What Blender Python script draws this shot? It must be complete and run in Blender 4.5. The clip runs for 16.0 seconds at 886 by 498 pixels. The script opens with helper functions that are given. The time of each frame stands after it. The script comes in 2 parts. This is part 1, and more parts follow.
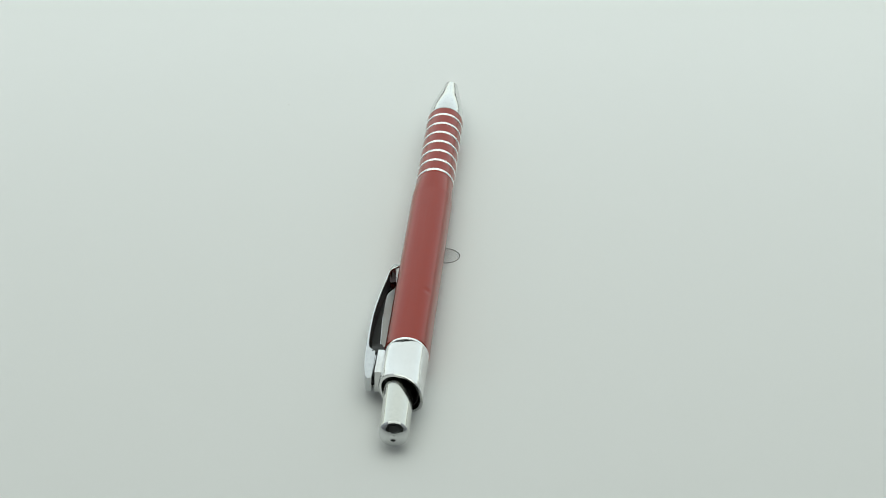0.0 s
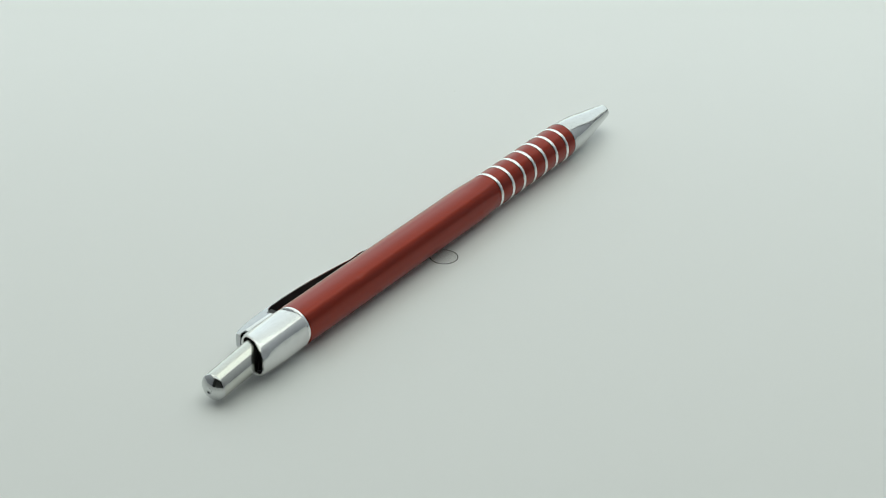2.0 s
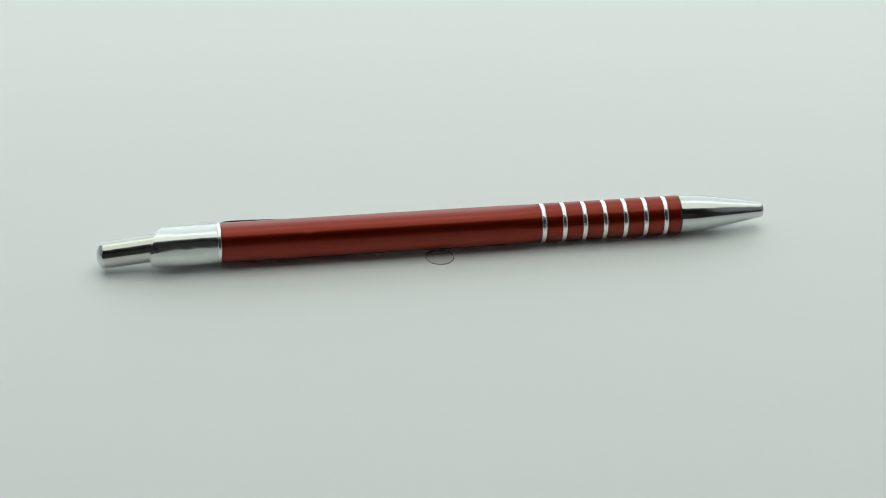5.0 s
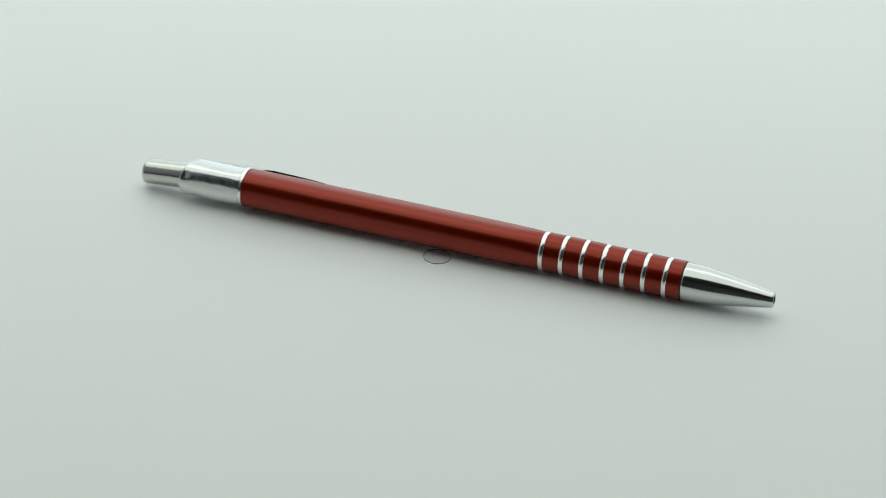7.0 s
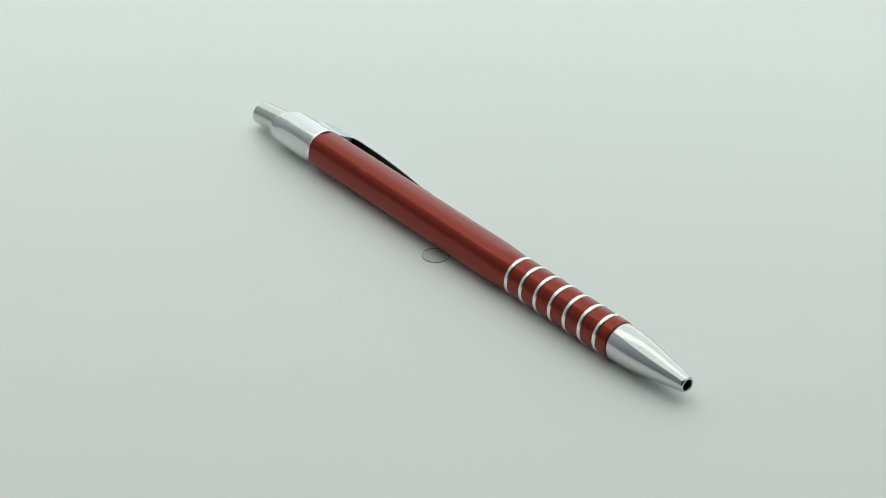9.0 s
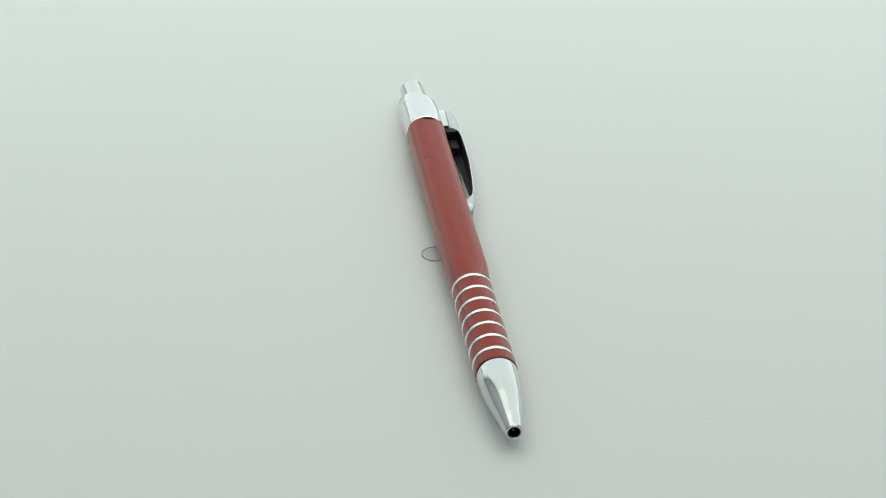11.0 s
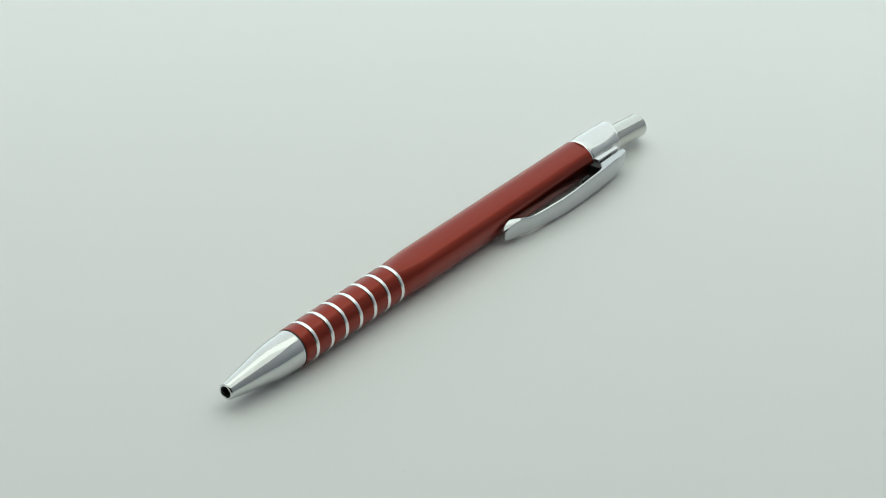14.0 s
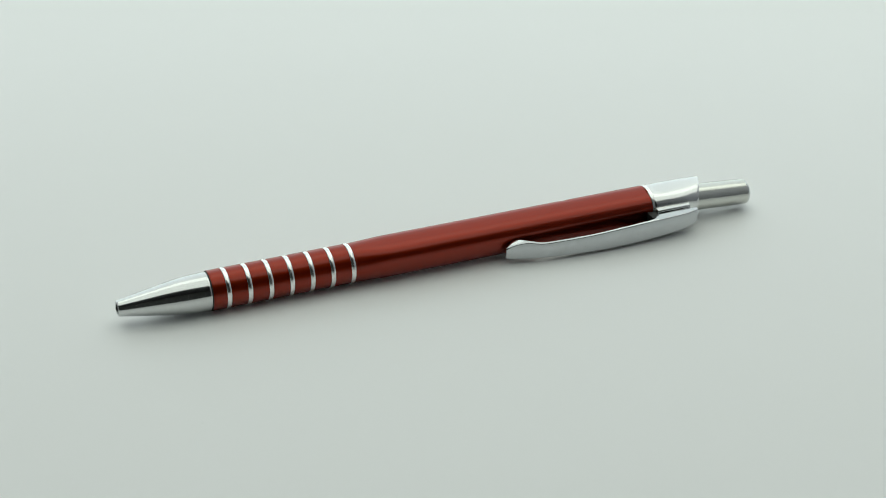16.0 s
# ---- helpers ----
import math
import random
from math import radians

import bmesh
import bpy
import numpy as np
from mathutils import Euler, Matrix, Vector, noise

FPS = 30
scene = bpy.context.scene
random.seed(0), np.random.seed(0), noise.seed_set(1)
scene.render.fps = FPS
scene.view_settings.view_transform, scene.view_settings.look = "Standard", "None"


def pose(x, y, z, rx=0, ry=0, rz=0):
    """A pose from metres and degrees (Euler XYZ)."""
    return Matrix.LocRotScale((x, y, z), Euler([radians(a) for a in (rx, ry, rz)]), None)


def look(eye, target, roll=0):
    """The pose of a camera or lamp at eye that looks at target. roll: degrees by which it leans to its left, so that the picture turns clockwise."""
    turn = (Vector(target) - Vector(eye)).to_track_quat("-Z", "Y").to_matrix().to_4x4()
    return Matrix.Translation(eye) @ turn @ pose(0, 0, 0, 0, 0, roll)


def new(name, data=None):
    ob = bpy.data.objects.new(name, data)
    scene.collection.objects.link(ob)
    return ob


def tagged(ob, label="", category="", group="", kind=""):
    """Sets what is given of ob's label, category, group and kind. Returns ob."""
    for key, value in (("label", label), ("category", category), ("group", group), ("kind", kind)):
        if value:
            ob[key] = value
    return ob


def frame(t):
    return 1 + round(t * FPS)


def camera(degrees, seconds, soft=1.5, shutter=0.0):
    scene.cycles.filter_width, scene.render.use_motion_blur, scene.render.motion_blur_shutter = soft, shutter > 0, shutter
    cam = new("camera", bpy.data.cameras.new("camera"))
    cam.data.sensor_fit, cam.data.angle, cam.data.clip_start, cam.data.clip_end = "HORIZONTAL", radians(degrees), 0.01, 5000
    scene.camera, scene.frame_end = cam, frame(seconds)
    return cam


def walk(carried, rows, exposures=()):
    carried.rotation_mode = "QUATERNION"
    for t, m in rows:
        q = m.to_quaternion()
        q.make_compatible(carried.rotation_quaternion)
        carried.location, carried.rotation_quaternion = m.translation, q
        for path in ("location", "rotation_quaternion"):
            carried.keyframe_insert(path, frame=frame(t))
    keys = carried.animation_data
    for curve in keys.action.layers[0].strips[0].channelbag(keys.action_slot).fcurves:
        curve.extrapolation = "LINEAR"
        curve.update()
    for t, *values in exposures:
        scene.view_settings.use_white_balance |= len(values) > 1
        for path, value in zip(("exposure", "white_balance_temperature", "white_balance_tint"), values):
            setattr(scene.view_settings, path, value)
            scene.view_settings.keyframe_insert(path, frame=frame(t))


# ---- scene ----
# The world's origin is the turning axis, on top of the platter; +y leads away from the camera.
START, SPEED = 86.3045, 15.20575       # heading of the pen at 0 s and its clockwise turn, degrees and degrees a second
AXIS_X, AXIS_Y, AXIS_Z, LEAN = -0.00007, 0.00306, 0.00437, 0.315   # the pen's axis beside and above the turning axis; its lean, degrees

cam = camera(22.8, 16.0, soft=1.0)
EYE = look((0.0, -0.3914, 0.2346), (0.00043, 0.00112, 0.00076), 1.405)
walk(cam, [(0.0, EYE), (16.0, EYE)], exposures=[(0.0, 0.0), (16.0, 0.0)])

# ---- light: broad source behind in an added window, soft panels overhead, overcast daylight ----
world = bpy.data.worlds.new("overcast")
scene.world = world
world.use_nodes = True
sky = world.node_tree.nodes.new("ShaderNodeTexSky")
sky.sky_type, sky.sun_disc = "NISHITA", False
sky.sun_elevation, sky.sun_rotation = radians(35), radians(180)
world.node_tree.links.new(sky.outputs["Color"], world.node_tree.nodes["Background"].inputs["Color"])
world.node_tree.nodes["Background"].inputs["Strength"].default_value = 0.05

WALL_Y, WIN_X, WIN_LOW, WIN_TOP, DARK_Y = 1.70, 2.17, 0.02, 2.60, -1.95
# Unseen window: reflections show a bright area here, its form is assumed.
lamp = bpy.data.lights.new("assumed_window_light", "AREA")
lamp.shape, lamp.size, lamp.size_y = "RECTANGLE", 2 * WIN_X, WIN_TOP - WIN_LOW
lamp.energy, lamp.color = 35.0, (0.92, 1.0, 0.915)
new("assumed_window_light", lamp).matrix_world = look((0, WALL_Y + 0.01, (WIN_LOW + WIN_TOP) / 2), (0, 0, (WIN_LOW + WIN_TOP) / 2))
# two broad diffuse panels overhead, the one further from the window dimmer
for name, y0, y1, watts in (("overhead_panel", 0.62, 1.70, 21.5), ("overhead_panel_dim", -1.14, 0.62, 24.5)):
    panel = bpy.data.lights.new(name, "AREA")
    panel.shape, panel.size, panel.size_y = "RECTANGLE", 4.34, y1 - y0
    panel.energy, panel.color = watts, (0.92, 1.0, 0.915)
    new(name, panel).matrix_world = look((0, (y0 + y1) / 2, 2.61), (0, (y0 + y1) / 2, 0))


# ---- materials ----
def material(name, base, rough, metal=0.0, grain=400.0, vary=0.06, bump=0.0, rough_vary=0.05, large=25.0, coat=0.0, stretch=(1, 1, 1)):
    """Principled surface with two scales of variation in colour and gloss and a fine relief."""
    m = bpy.data.materials.new(name)
    m.use_nodes = True
    nt = m.node_tree
    b = nt.nodes["Principled BSDF"]
    b.inputs["Metallic"].default_value = metal
    b.inputs["Coat Weight"].default_value = coat
    b.inputs["Coat Roughness"].default_value = 0.18
    b.inputs["Coat IOR"].default_value = 1.32
    co = nt.nodes.new("ShaderNodeTexCoord")
    mp = nt.nodes.new("ShaderNodeMapping")
    mp.inputs["Scale"].default_value = stretch
    nt.links.new(co.outputs["Object"], mp.inputs["Vector"])
    fine, wide = nt.nodes.new("ShaderNodeTexNoise"), nt.nodes.new("ShaderNodeTexNoise")
    fine.inputs["Scale"].default_value, wide.inputs["Scale"].default_value = grain, large
    fine.inputs["Detail"].default_value = wide.inputs["Detail"].default_value = 4
    for n in (fine, wide):
        nt.links.new(mp.outputs["Vector"], n.inputs["Vector"])
    both = nt.nodes.new("ShaderNodeMath")
    both.operation = "ADD"
    nt.links.new(fine.outputs["Fac"], both.inputs[0])
    nt.links.new(wide.outputs["Fac"], both.inputs[1])
    tone = nt.nodes.new("ShaderNodeMapRange")
    tone.inputs["From Min"].default_value, tone.inputs["From Max"].default_value = 0.6, 1.4
    tone.inputs["To Min"].default_value, tone.inputs["To Max"].default_value = 1 - vary, 1 + vary
    nt.links.new(both.outputs[0], tone.inputs["Value"])
    mix = nt.nodes.new("ShaderNodeVectorMath")
    mix.operation = "SCALE"
    mix.inputs[0].default_value = base
    nt.links.new(tone.outputs[0], mix.inputs["Scale"])
    nt.links.new(mix.outputs[0], b.inputs["Base Color"])
    gloss = nt.nodes.new("ShaderNodeMapRange")
    gloss.inputs["From Min"].default_value, gloss.inputs["From Max"].default_value = 0.6, 1.4
    gloss.inputs["To Min"].default_value, gloss.inputs["To Max"].default_value = max(0.02, rough - rough_vary), rough + rough_vary
    nt.links.new(both.outputs[0], gloss.inputs["Value"])
    nt.links.new(gloss.outputs[0], b.inputs["Roughness"])
    if bump:
        bp = nt.nodes.new("ShaderNodeBump")
        bp.inputs["Strength"].default_value, bp.inputs["Distance"].default_value = bump, 0.0002
        nt.links.new(fine.outputs["Fac"], bp.inputs["Height"])
        nt.links.new(bp.outputs["Normal"], b.inputs["Normal"])
    return m


ACRYLIC = material("white_acrylic", (0.90, 0.905, 0.90), 0.27, grain=55, large=9, vary=0.002, rough_vary=0.003)
ACRYLIC.node_tree.nodes["Principled BSDF"].inputs["Specular IOR Level"].default_value = 0.20
RED = material("red_anodised", (0.236, 0.0148, 0.0008), 0.41, 0.99, grain=2200, large=250, vary=0.05, rough_vary=0.05, coat=1.0, stretch=(0.06, 1, 1))
RED.node_tree.nodes["Principled BSDF"].inputs["Specular Tint"].default_value = (0.86, 0.46, 0.32, 1)
RED.node_tree.nodes["Principled BSDF"].inputs["Coat Roughness"].default_value = 0.17
RED.node_tree.nodes["Principled BSDF"].inputs["Coat IOR"].default_value = 1.385
CHROME = material("chrome", (0.72, 0.725, 0.72), 0.19, 1.0, grain=520, large=160, vary=0.06, bump=0.24)
CLIP_CHROME = material("pressed_chrome", (0.55, 0.565, 0.58), 0.11, 1.0, grain=900, large=250, vary=0.05, bump=0.03)
SATIN = material("polished_chrome", (0.65, 0.66, 0.658), 0.125, 1.0, grain=1500, large=180, vary=0.05, bump=0.02, rough_vary=0.03)
NICKEL = material("nickel", (0.60, 0.605, 0.57), 0.13, 1.0, grain=1500, large=150, vary=0.06, bump=0.03, rough_vary=0.06)
SILVER = material("turned_aluminium", (0.92, 0.92, 0.91), 0.22, 1.0, grain=3000, large=400, vary=0.06, bump=0.04, rough_vary=0.07)
# for the dark joint, and for shade put into hollows and gaps
BLACK = material("joint_and_shade_black", (0.018, 0.018, 0.018), 0.6)
BRASS = material("refill_brass", (0.45, 0.40, 0.28), 0.3, 1.0)
# unseen walls kept dark for the black band in the chrome
SURROUND = material("dark_surround", (0.08, 0.083, 0.08), 0.85, grain=60, large=2, vary=0.1)
# blue in this unseen wall's colour cools the shade it fills
BOUNCE_WALL = material("pale_bounce_wall", (0.62, 0.625, 0.69), 0.85, grain=60, large=2, vary=0.04)
CEIL = material("dark_ceiling", (0.10, 0.10, 0.10), 0.9, grain=60, large=2, vary=0.05)
WOOD = material("dark_floor", (0.06, 0.055, 0.05), 0.6, grain=30, large=3, vary=0.2, stretch=(1, 8, 1))
DESK = material("white_laminate", (0.72, 0.73, 0.72), 0.4, grain=300, large=6, vary=0.02)
DUST = material("dust", (0.62, 0.61, 0.58), 0.9)


def clear(name, base, rough, alpha):
    """Thin see-through plastic: mostly open, with its own gloss."""
    m = material(name, base, rough, grain=1500, large=300, vary=0.05)
    m.node_tree.nodes["Principled BSDF"].inputs["Alpha"].default_value = alpha
    return m


CLEAR = clear("clear_film", (0.50, 0.50, 0.50), 0.12, 0.08)
EDGE = clear("film_edge", (0.20, 0.21, 0.20), 0.15, 0.62)


# ---- mesh helpers ----
def part(name, bm, mat, parent=None, label="", sharp=35, smooth=True):
    """One mesh object from a bmesh, under a thing or a part."""
    bmesh.ops.recalc_face_normals(bm, faces=bm.faces)
    for f in bm.faces:
        f.smooth = smooth
    for e in bm.edges:
        if len(e.link_faces) == 2 and e.calc_face_angle(0) > radians(sharp):
            e.smooth = False
    me = bpy.data.meshes.new(name)
    bm.to_mesh(me)
    bm.free()
    me.materials.append(mat)
    ob = new(name, me)
    if parent:
        ob.parent = parent
    if label:
        ob["label"] = label
    return ob


def box(x0, x1, y0, y1, z0, z1, bevel=0.0):
    bm = bmesh.new()
    bmesh.ops.create_cube(bm, size=1)
    for v in bm.verts:
        v.co = ((x0 + x1) / 2 + v.co.x * (x1 - x0), (y0 + y1) / 2 + v.co.y * (y1 - y0), (z0 + z1) / 2 + v.co.z * (z1 - z0))
    if bevel:
        bmesh.ops.bevel(bm, geom=list(bm.edges), offset=bevel, segments=2, profile=0.6, affect="EDGES")
    return bm


def turned(profile, n=72, closed=False, offset=lambda s: (0.0, 0.0), cut=None, square=lambda s: 2.0, roll=0.0, stretch=lambda s: (1.0, 1.0)):
    """A body turned about the x axis from (x, radius) in millimetres; closed: the profile is a ring; offset: shift of the centre (y, z);
    square: 2 for a round section, more for flattened sides; roll: turn of those sides, degrees; stretch: width and height."""
    bm = bmesh.new()
    rings = []
    # extra turns close to each end of a long stretch keep the shading true
    ends = list(zip(profile, profile[1:])) + ([(profile[-1], profile[0])] if closed else [])
    fine = []
    for (s0, r0), (s1, r1) in ends:
        fine.append((s0, r0))
        long = math.hypot(s1 - s0, r1 - r0)
        if long > 0.35:
            k = 0.06 / long
            fine += [(s0 + (s1 - s0) * q, r0 + (r1 - r0) * q) for q in (k, 0.5, 1 - k)]
    if not closed:
        fine.append(profile[-1])
    for s, r in fine:
        oy, oz = offset(s)
        p = square(s)
        wide, high = stretch(s)
        flat = 2 ** (0.5 / p - 0.25) if p > 2 else 1.0
        ring = []
        for i in range(n):
            a = 2 * math.pi * i / n
            c, d = abs(math.cos(a - radians(roll))), abs(math.sin(a - radians(roll)))
            q = r * flat / (c ** p + d ** p) ** (1 / p)
            y, z = q * math.cos(a) * wide, q * math.sin(a) * high
            x = cut(s, y, z) if cut else s
            ring.append(bm.verts.new((x / 1000, (y + oy) / 1000, (z + oz) / 1000)))
        rings.append(ring)
    pairs = list(zip(rings, rings[1:])) + ([(rings[-1], rings[0])] if closed else [])
    for a, b in pairs:
        for i in range(n):
            bm.faces.new((a[i], a[(i + 1) % n], b[(i + 1) % n], b[i]))
    if not closed:
        bm.faces.new(rings[0])
        bm.faces.new(rings[-1])
    return bm


def disc(r, z0, z1, edge, n=160):
    """A flat round slab with a rounded rim, in metres."""
    bm = bmesh.new()
    rings = [[bm.verts.new((q * math.cos(2 * math.pi * i / n), q * math.sin(2 * math.pi * i / n), z)) for i in range(n)]
             for q, z in ((r - edge, z0), (r - 0.3 * edge, z0 + 0.3 * edge), (r, z0 + edge), (r, z1 - edge), (r - 0.3 * edge, z1 - 0.3 * edge), (r - edge, z1))]
    for a, b in zip(rings, rings[1:]):
        for i in range(n):
            bm.faces.new((a[i], a[(i + 1) % n], b[(i + 1) % n], b[i]))
    bm.faces.new(rings[0])
    bm.faces.new(rings[-1])
    return bm


def curved(rows, s):
    """Value at s on a rounded line through rows of (s, value)."""
    for i in range(len(rows) - 1):
        if s <= rows[i + 1][0] + 1e-9:
            (a, u), (b, v) = rows[i], rows[i + 1]
            p0, p3 = rows[max(0, i - 1)], rows[min(len(rows) - 1, i + 2)]
            m0, m1 = (v - p0[1]) / (b - p0[0]) * (b - a), (p3[1] - u) / (p3[0] - a) * (b - a)
            k = (s - a) / (b - a)
            return (2 * k ** 3 - 3 * k * k + 1) * u + (k ** 3 - 2 * k * k + k) * m0 + (3 * k * k - 2 * k ** 3) * v + (k ** 3 - k * k) * m1
    return rows[-1][1]


# ---- the room ----
def room():
    fl, ce, x, back, front = -0.78, 2.70, 2.30, WALL_Y, -3.4
    t = 0.12
    # unseen room, darkened for the black the chrome reflects
    tagged(part("floor", box(-x - t, x + t, front - t, back + t, fl - t, fl), WOOD), kind="structure", label="dark floor of the unlit room", category="floor")
    tagged(part("ceiling", box(-x - t, x + t, front - t, back + t, ce, ce + t), CEIL), kind="structure", label="unseen ceiling, darkened for dark reflections", category="ceiling")
    # unseen pale walls bounce light sideways; their dark ends stand for an open front
    for name, x0, x1 in (("east", x, x + t), ("west", -x - t, -x)):
        tagged(part("wall_" + name, box(x0, x1, DARK_Y, back + t, fl, ce), BOUNCE_WALL), kind="structure", label="unseen pale side wall added to bounce cool light", category="wall")
        tagged(part("wall_dark_" + name, box(x0, x1, front - t, DARK_Y, fl, ce), SURROUND), kind="structure", label="unseen wall end standing for the dark open front", category="wall")
    tagged(part("wall_south", box(-x, x, front - t, front, fl, ce), SURROUND), kind="structure", label="unseen wall, darkened for dark reflections", category="wall")
    bm = bmesh.new()
    for x0, x1, z0, z1 in ((-x, -WIN_X, fl, ce), (WIN_X, x, fl, ce), (-WIN_X, WIN_X, fl, WIN_LOW), (-WIN_X, WIN_X, WIN_TOP, ce)):
        piece = box(x0, x1, back, back + t, z0, z1)
        me = bpy.data.meshes.new("tmp")
        piece.to_mesh(me)
        piece.free()
        bm.from_mesh(me)
        bpy.data.meshes.remove(me)
    tagged(part("wall_north", bm, SURROUND, smooth=False), kind="structure", label="unseen wall around a wide window added for light from behind", category="wall")


def desk():
    ob = tagged(new("desk"), "white laminate desk under the turntable", "table")
    ob.location = (0, 0, -0.78)
    part("tabletop", box(-0.8, 0.8, -0.42, 0.62, 0.715, 0.745, 0.002), DESK, ob)
    for x in (-0.75, 0.75):
        for y in (-0.37, 0.57):
            part("leg", box(x - 0.025, x + 0.025, y - 0.025, y + 0.025, 0.0, 0.715), DESK, ob)
    return ob


def turntable():
    base = tagged(new("turntable"), "glossy white round turntable with a slowly turning platter", "turntable")
    base.location = (0, 0, -0.035)
    part("foot", disc(0.13, 0.0, 0.018, 0.003), DESK, base)
    part("spindle", disc(0.03, 0.018, 0.025, 0.001, 48), SATIN, base, "metal spindle")
    top = part("platter", disc(0.205, -0.010, 0.0, 0.002, 200), ACRYLIC, base, "glossy white acrylic platter")
    top.location = (0, 0, 0.035)
    return top


# ---- the pen; its parts are measured along its axis in millimetres, the tip ahead (+x), the clip on its +y side ----
RING_AT = [21.81 + 4.345 * i for i in range(7)]
BODY_R, GRIP_R = 4.02, 4.07
ROLL = -10.0     # the softly squared section of barrel and collar leans with the clip
CLIP_OUT = [(-54.6, 6.70), (-54.2, 6.95), (-50.6, 7.55), (-43.3, 7.92), (-33.0, 8.03), (-28.0, 7.82), (-20.5, 7.12), (-15.0, 6.25), (-12.2, 5.75), (-11.4, 5.55), (-11.0, 5.35)]
CLIP_IN = [(-54.6, 5.75), (-46.0, 5.85), (-45.2, 6.15), (-44.4, 7.05), (-42.0, 7.45), (-33.0, 7.58), (-28.0, 7.38), (-20.5, 6.72), (-17.0, 6.15), (-15.4, 5.72), (-14.4, 5.00), (-13.6, 4.45), (-12.8, 4.30), (-12.0, 4.40), (-11.4, 4.65), (-11.0, 4.78)]
CLIP_IN_LOW = [(-54.6, 5.75), (-46.0, 5.60), (-44.0, 5.45), (-35.0, 5.90), (-26.0, 6.35), (-20.0, 6.40), (-18.0, 6.20), (-16.8, 5.60), (-15.6, 4.95), (-14.4, 4.80), (-13.0, 4.80), (-12.0, 4.90), (-11.0, 5.10)]
CLIP_TOP = [(-54.6, 0.66), (-53.8, 0.78), (-45.0, 0.80), (-36.0, 0.52), (-29.0, 0.20), (-23.0, 0.02), (-19.6, -0.06), (-18.0, 0.02), (-16.8, 0.28), (-15.5, 0.50), (-14.2, 0.48), (-13.0, 0.28), (-12.0, -0.02), (-11.0, -0.58)]
CLIP_TOP_IN = [(-54.6, 0.66), (-53.8, 0.78), (-45.0, 0.80), (-36.0, 0.52), (-29.0, 0.20), (-23.0, 0.04), (-19.6, -0.04), (-18.0, 0.08), (-16.8, 0.40), (-15.5, 0.66), (-14.2, 0.64), (-13.0, 0.40), (-12.0, 0.06), (-11.0, -0.58)]
CLIP_LOW = [(-54.6, -2.30), (-53.8, -2.55), (-52.0, -2.88), (-49.5, -3.22), (-42.0, -3.68), (-36.0, -3.84), (-29.0, -3.82), (-23.0, -3.72), (-17.0, -3.54), (-13.0, -3.28), (-11.0, -3.00)]


def barrel(parent):
    prof = [(-45.2, 3.7), (-45.2, BODY_R - 0.05), (-45.1, BODY_R)]
    steps = 200
    for i in range(1, steps):
        prof.append((-45.1 + (RING_AT[0] - 0.6 + 45.1) * i / steps, BODY_R))
    for i, s in enumerate(RING_AT):
        r = GRIP_R
        prof += [(s - 0.58, r), (s - 0.50, r - 0.05), (s - 0.48, r - 0.20), (s + 0.48, r - 0.20), (s + 0.50, r - 0.05), (s + 0.58, r)]
    prof += [(50.95, GRIP_R), (51.1, GRIP_R - 0.06), (51.1, 3.4)]
    fade = lambda s: min(1.0, max(0.0, (21.0 - s) / 7.0))     # flattened from just behind the first ring
    bm = turned(prof, 144, square=lambda s: 2.0 + 0.62 * fade(s), roll=ROLL, stretch=lambda s: (1 + 0.085 * fade(s), 1 - 0.012 * fade(s)))
    # a small dent in the lacquered tube
    for v in bm.verts:
        d = math.hypot((v.co.x + 0.0272) / 1.3, math.hypot(v.co.y + 0.00235, v.co.z - 0.0034))
        if d < 0.0011:
            k = 1 - 0.03 * (1 - d / 0.0011) ** 1.5
            v.co.y, v.co.z = v.co.y * k, v.co.z * k
    return part("barrel", bm, RED, parent, "deep red lacquered metal barrel with a small dent", 22)


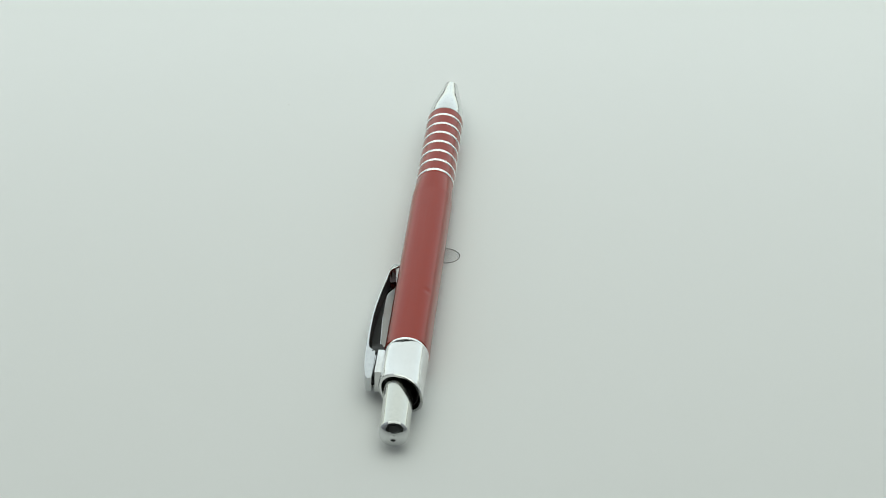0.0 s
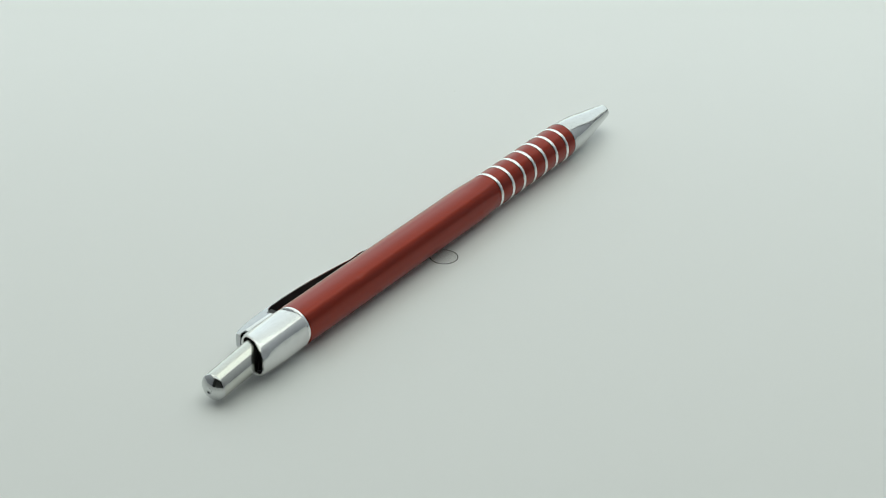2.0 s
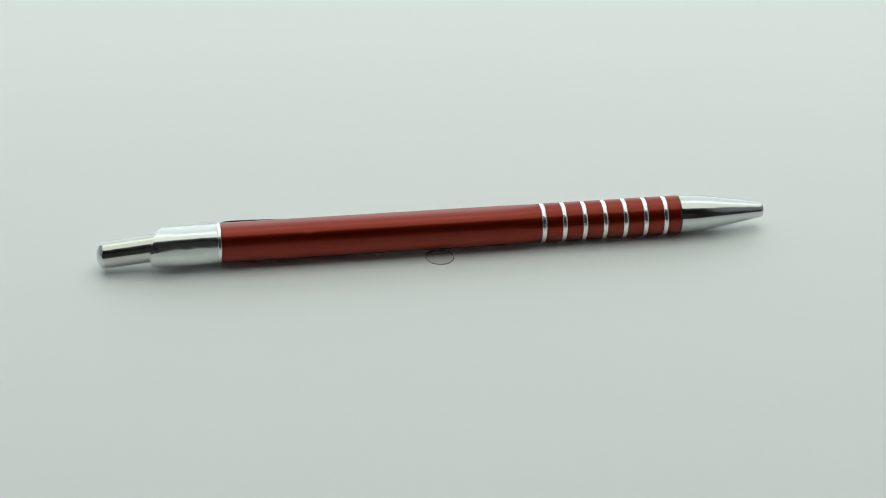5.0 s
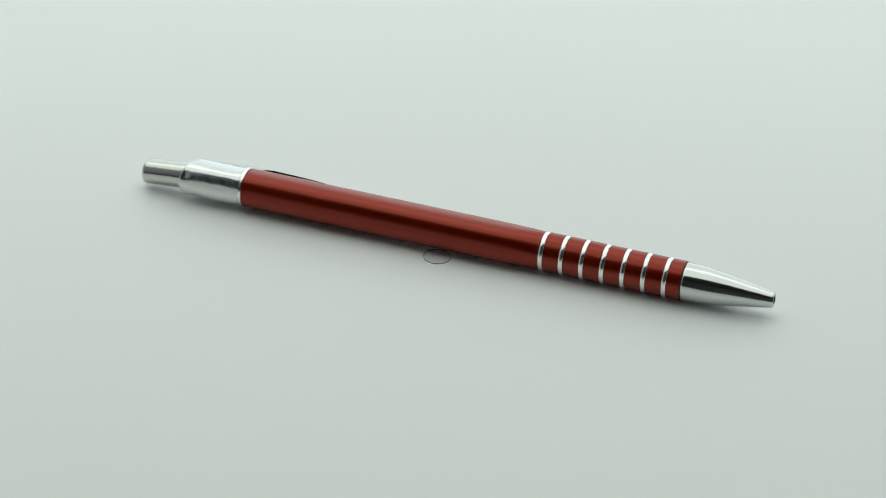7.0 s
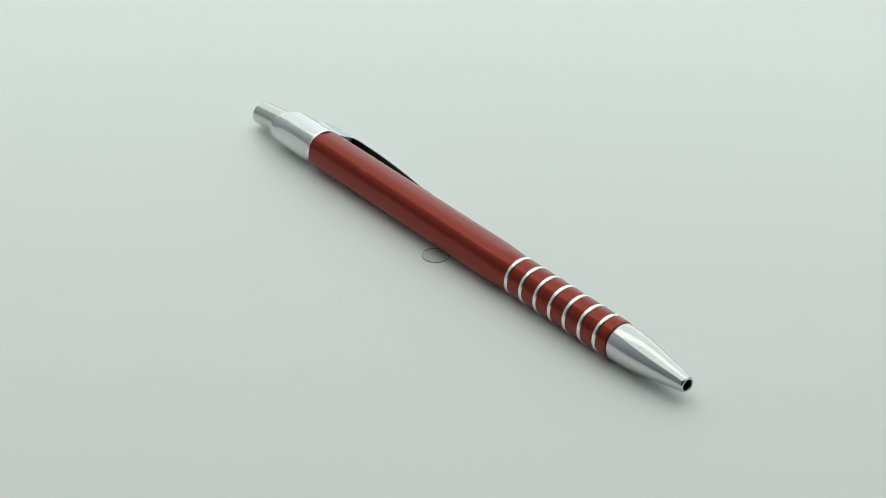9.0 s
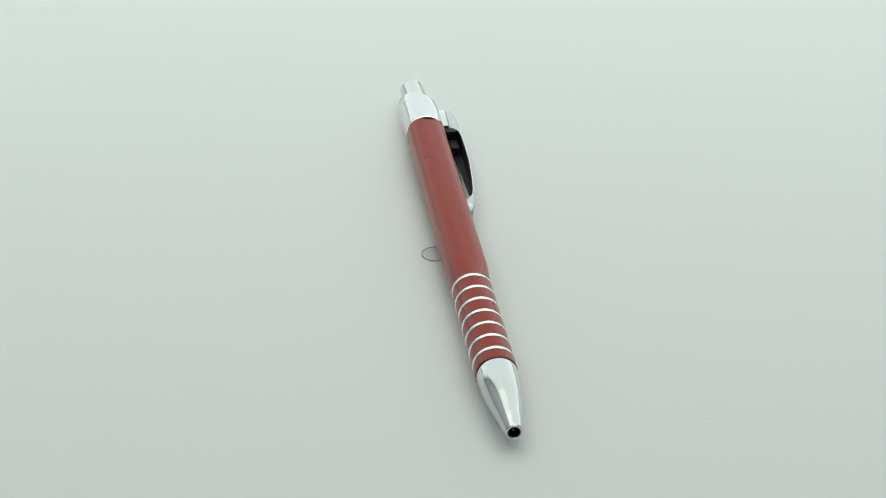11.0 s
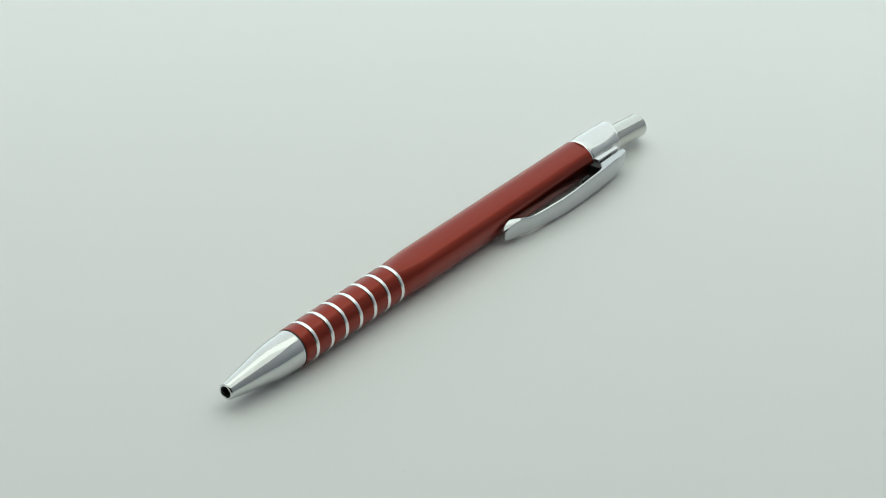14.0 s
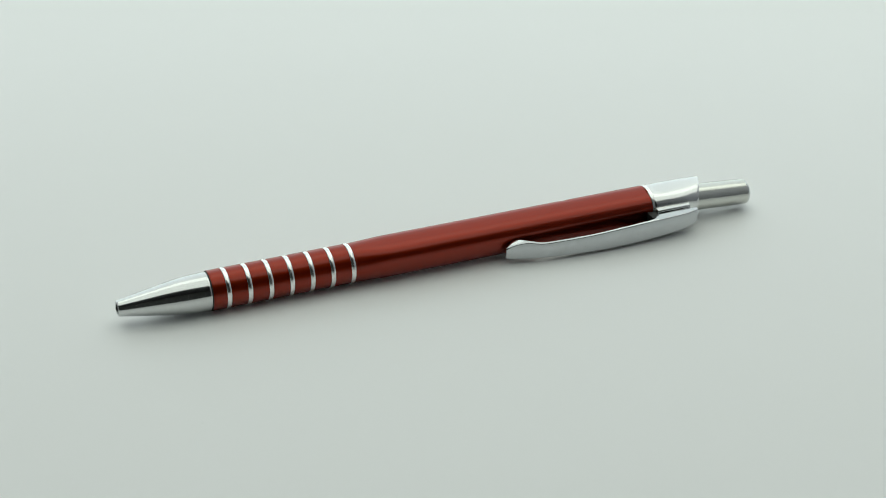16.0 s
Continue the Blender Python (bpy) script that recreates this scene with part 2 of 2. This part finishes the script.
def collar(parent):
    """Chrome end piece with a slanted open mouth and a wing that carries the clip."""
    mouth = -57.9
    cut = lambda s, y, z: s if s > -52 else s + 0.44 * y * min(1.0, (-52 - s) / 5.0)
    prof = [(-45.9, 3.5), (-45.9, 4.06), (-46.1, 4.11), (-50.0, 4.13), (-54.0, 4.13)] + [(-54.0 + (mouth + 54.25) * i / 14, 4.13) for i in range(1, 15)] + [(mouth, 4.02),
            (mouth, 3.60), (mouth + 0.25, 3.46), (-54.0, 3.42), (-50.0, 3.4)]
    bm = turned(prof, 144, True, cut=cut, square=lambda s: 2.55 + 0.35 * min(1.0, max(0.0, (-46.5 - s) / 1.5)) - 0.75 * min(1.0, max(0.0, (-53.0 - s) / 4.5)), roll=ROLL,
                stretch=lambda s: (1.05, 0.968), offset=lambda s: (0.0, -0.13 * min(1.0, max(0.0, (-46.0 - s) / 5.0))))
    # a knock in the plating close to the mouth
    for v in bm.verts:
        d = (v.co - Vector((-0.0584, -0.00362, 0.00202))).length
        if d < 0.0011 and math.hypot(v.co.y, v.co.z) > 0.00375:
            k = 1 - 0.055 * (1 - d / 0.0011) ** 1.5
            v.co.y, v.co.z = v.co.y * k, v.co.z * k
    ob = part("collar", bm, CHROME, parent, "chrome collar with a slanted open end and a small knock")
    bm = box(-0.0535, -0.0458, 0.0033, 0.00535, -0.0031, 0.0014, 0.00018)
    part("wing", bm, CHROME, ob)
    # black boxes stand in for shade in the slit and hollow behind the clip
    part("hinge", box(-0.0520, -0.0470, 0.0052, 0.0061, -0.0026, -0.0006), BLACK, ob, "black bridge added in the shaded gap behind the clip")
    part("hollow_shade_wedge", box(-0.0440, -0.0398, 0.0050, 0.0070, -0.0030, -0.0012, 0.0004), BLACK, ob)
    part("hollow_shade_block", box(-0.0458, -0.0438, 0.0042, 0.0068, -0.0024, 0.0008, 0.0003), BLACK, ob, "black block added for shade where the hollow starts")
    # a black sleeve added for the shade inside the mouth
    part("mouth_shade", turned([(-57.2, 3.38), (-53.0, 3.36), (-53.0, 0.2), (-53.2, 0.2), (-53.2, 3.1), (-57.2, 3.2)], 64, True, cut=cut), BLACK, ob, "black sleeve for shade in the opening")
    return ob


def clip(parent):
    """A pressed chrome channel that bows away from the barrel and ends in a rounded lip."""
    bm = bmesh.new()
    secs = []
    n = 110
    for i in range(n + 1):
        s = -54.6 + (54.6 - 11.0) * i / n
        o, q, q2, t, u, b = (curved(r, s) for r in (CLIP_OUT, CLIP_IN, CLIP_IN_LOW, CLIP_TOP, CLIP_TOP_IN, CLIP_LOW))
        solid = s < -45.6
        w = min(0.40, (o - q) * 0.45)
        floor_y = min(q, q2) + 0.02 if solid else min(max(q, q2) + 0.14, o - 0.03)
        pts = [(o - 0.18, b), (o - 0.09, b + 0.10), (o - 0.02, b + 0.35 * (t - b)), (o + 0.03, b + 0.6 * (t - b)), (o, t - 0.36), (o - 0.08, t - 0.14), (o - 0.20, t - 0.06),
               (q + 0.06, u), (q, u - 0.08), (q, u - w), (floor_y, t - w - 0.02), (floor_y, b + w + 0.02), (q2, b + w), (q2, b + 0.08), (q2 + 0.06, b)]
        secs.append([bm.verts.new((s / 1000, y / 1000, z / 1000)) for y, z in pts])
    m = len(secs[0])
    for a, b2 in zip(secs, secs[1:]):
        for i in range(m):
            bm.faces.new((a[i], a[(i + 1) % m], b2[(i + 1) % m], b2[i]))
    bm.faces.new(secs[0])
    bm.faces.new(secs[-1])
    ob = part("clip", bm, CLIP_CHROME, parent, "bowed chrome pocket clip with a rounded lip", 30)
    # a black strip added for the shade in its hollow side
    bm = bmesh.new()
    strip = []
    for i in range(61):
        s = -45.0 + 28.7 * i / 60
        q, q2, t, b = (curved(r, s) for r in (CLIP_IN, CLIP_IN_LOW, CLIP_TOP_IN, CLIP_LOW))
        strip.append([bm.verts.new((s / 1000, y / 1000, z / 1000)) for y, z in
                      ((q - 0.03, b + 0.50), (q - 0.03, t - 0.12), (q + 0.10, t - 0.12), (q + 0.10, b + 0.43), (q2 + 0.12, b + 0.43), (q2 + 0.12, b + 0.50))])
    for a, c2 in zip(strip, strip[1:]):
        for i in range(6):
            bm.faces.new((a[i], a[(i + 1) % 6], c2[(i + 1) % 6], c2[i]))
    bm.faces.new(strip[0])
    bm.faces.new(strip[-1])
    part("clip_hollow_shade", bm, BLACK, ob, "black strip for shade on the hollow inner side")
    return ob


def button(parent):
    off = lambda s: (0.34 - 0.16 * (-57 - s) / 13.0, -0.22 - 1.13 * (-57 - s) / 13.0)
    ob = part("push_button", turned([(-50.0, 2.9), (-57.0, 2.88), (-64.0, 2.80), (-69.0, 2.74), (-69.05, 2.6)], 72, offset=off), NICKEL, parent, "nickel push button, slightly drooping")
    cap = [(-69.0, 2.5), (-69.0, 2.74), (-69.25, 2.68), (-69.5, 2.5), (-69.76, 2.2), (-70.0, 1.82), (-70.2, 1.4), (-70.34, 1.0), (-70.40, 0.7), (-70.30, 0.5), (-70.2, 0.3), (-70.18, 0.05)]
    part("button_cap", turned(cap, 72, offset=off), SATIN, ob, "polished domed end with a dimple")
    return ob


def nose(parent):
    keys = [(51.5, 3.97), (54.0, 3.90), (56.0, 3.77), (58.0, 3.54), (60.0, 3.24), (62.0, 2.90), (64.0, 2.56), (66.0, 2.23), (68.0, 1.88), (69.3, 1.66)]
    skin = [(51.5 + 17.8 * i / 60, curved(keys, 51.5 + 17.8 * i / 60)) for i in range(61)]
    prof = [(50.6, 3.3), (51.25, 3.3), (51.3, 3.88)] + skin + [(69.55, 1.60), (69.7, 1.48), (69.7, 1.22), (69.6, 1.15), (64.0, 1.13), (60.0, 1.6)]
    ob = part("nose_cone", turned(prof, 80, True), SATIN, parent, "tapered chrome nose cone with an open tip")
    # an added black sleeve gives the bore its shade
    part("tip_hole_shade", turned([(63.0, 1.12), (69.45, 1.12), (69.45, 1.0), (63.0, 1.0)], 40, True), BLACK, ob, "black sleeve for shade in the bore")
    part("refill", turned([(62.0, 0.5), (67.6, 0.5), (68.6, 0.32), (68.9, 0.12)], 24), BRASS, ob, "retracted ink refill")
    part("gap", turned([(51.08, 3.2), (51.08, 3.98), (51.32, 3.98), (51.32, 3.2)], 80, True), BLACK, ob, "dark joint")
    return ob


def pen():
    thing = tagged(new("ballpoint_pen"), "red metal ballpoint pen with chrome clip, silver grip rings, tip retracted", "pen")
    parts = [barrel(thing), collar(thing), clip(thing), button(thing), nose(thing)]
    for s in RING_AT:
        r = GRIP_R
        parts.append(part("ring", turned([(s - 0.46, r - 0.25), (s - 0.46, r - 0.02), (s - 0.38, r + 0.06), (s - 0.2, r + 0.11), (s, r + 0.125), (s + 0.2, r + 0.11), (s + 0.38, r + 0.06),
                                          (s + 0.46, r - 0.02), (s + 0.46, r - 0.25)], 96, True), SILVER, thing, "bright silver ring"))
    parts.append(part("joint_ring", turned([(-45.95, 3.4), (-45.95, 4.12), (-45.85, 4.20), (-45.35, 4.20), (-45.22, 4.12), (-45.22, 3.4)], 96, True), SILVER, thing, "bright silver ring"))
    for ob in parts:
        ob.matrix_local = pose(AXIS_X, AXIS_Y, AXIS_Z, 0, LEAN, 0)
    return thing


def film_dot():
    """A small clear round film on the platter, close to the turning axis."""
    ob = tagged(new("adhesive_dot"), "small clear round plastic dot on the white platter", "adhesive dot")
    part("film", disc(0.00280, 0.00002, 0.00012, 0.00004, 64), CLEAR, ob)
    bm = bmesh.new()
    rings = []
    for i in range(96):
        a = 2 * math.pi * i / 96
        w = 0.00006 + 0.00011 * (0.5 + 0.5 * math.sin(a * 2 + 0.6)) + 0.00002 * math.sin(a * 7)
        rings.append([bm.verts.new((r * math.cos(a), r * math.sin(a), z)) for r, z in ((0.00283, 0.00002), (0.00283 + w, 0.00002), (0.00283 + w, 0.00012), (0.00283, 0.00014))])
    for a, b in zip(rings, rings[1:] + rings[:1]):
        for i in range(4):
            bm.faces.new((a[i], a[(i + 1) % 4], b[(i + 1) % 4], b[i]))
    part("film_edge", bm, EDGE, ob, "thin uneven grey outline")
    return ob


def speck():
    bm = bmesh.new()
    bmesh.ops.create_icosphere(bm, subdivisions=2, radius=0.00010)
    for v in bm.verts:
        v.co = v.co * (1 + 0.4 * noise.noise(v.co * 9000))
        v.co.x *= 1.7
        v.co.z = max(0.0, v.co.z * 0.5 + 0.00008)
    return tagged(part("dust_speck", bm, DUST), "tiny dark dust speck on the white platter", "dust")


room()
desk()
platter = turntable()
the_pen = pen()
dot = film_dot()
dust = speck()


def round_the_axis(thing, x, y, heading, z=0.0):
    """Rows of a thing that turns clockwise with the platter, from its place and heading at 0 s."""
    rows = []
    for i in range(65):
        t = i * 0.25
        a = -radians(SPEED) * t
        rows.append((t, pose(x * math.cos(a) - y * math.sin(a), x * math.sin(a) + y * math.cos(a), z, 0, 0, heading - SPEED * t)))
    walk(thing, rows)


def motions():
    round_the_axis(platter, 0, 0, 0, 0.035)
    round_the_axis(the_pen, 0, 0, START)
    round_the_axis(dot, 0.00100, -0.00045, 0)
    round_the_axis(dust, -0.0363, 0.06635, 40)


motions()
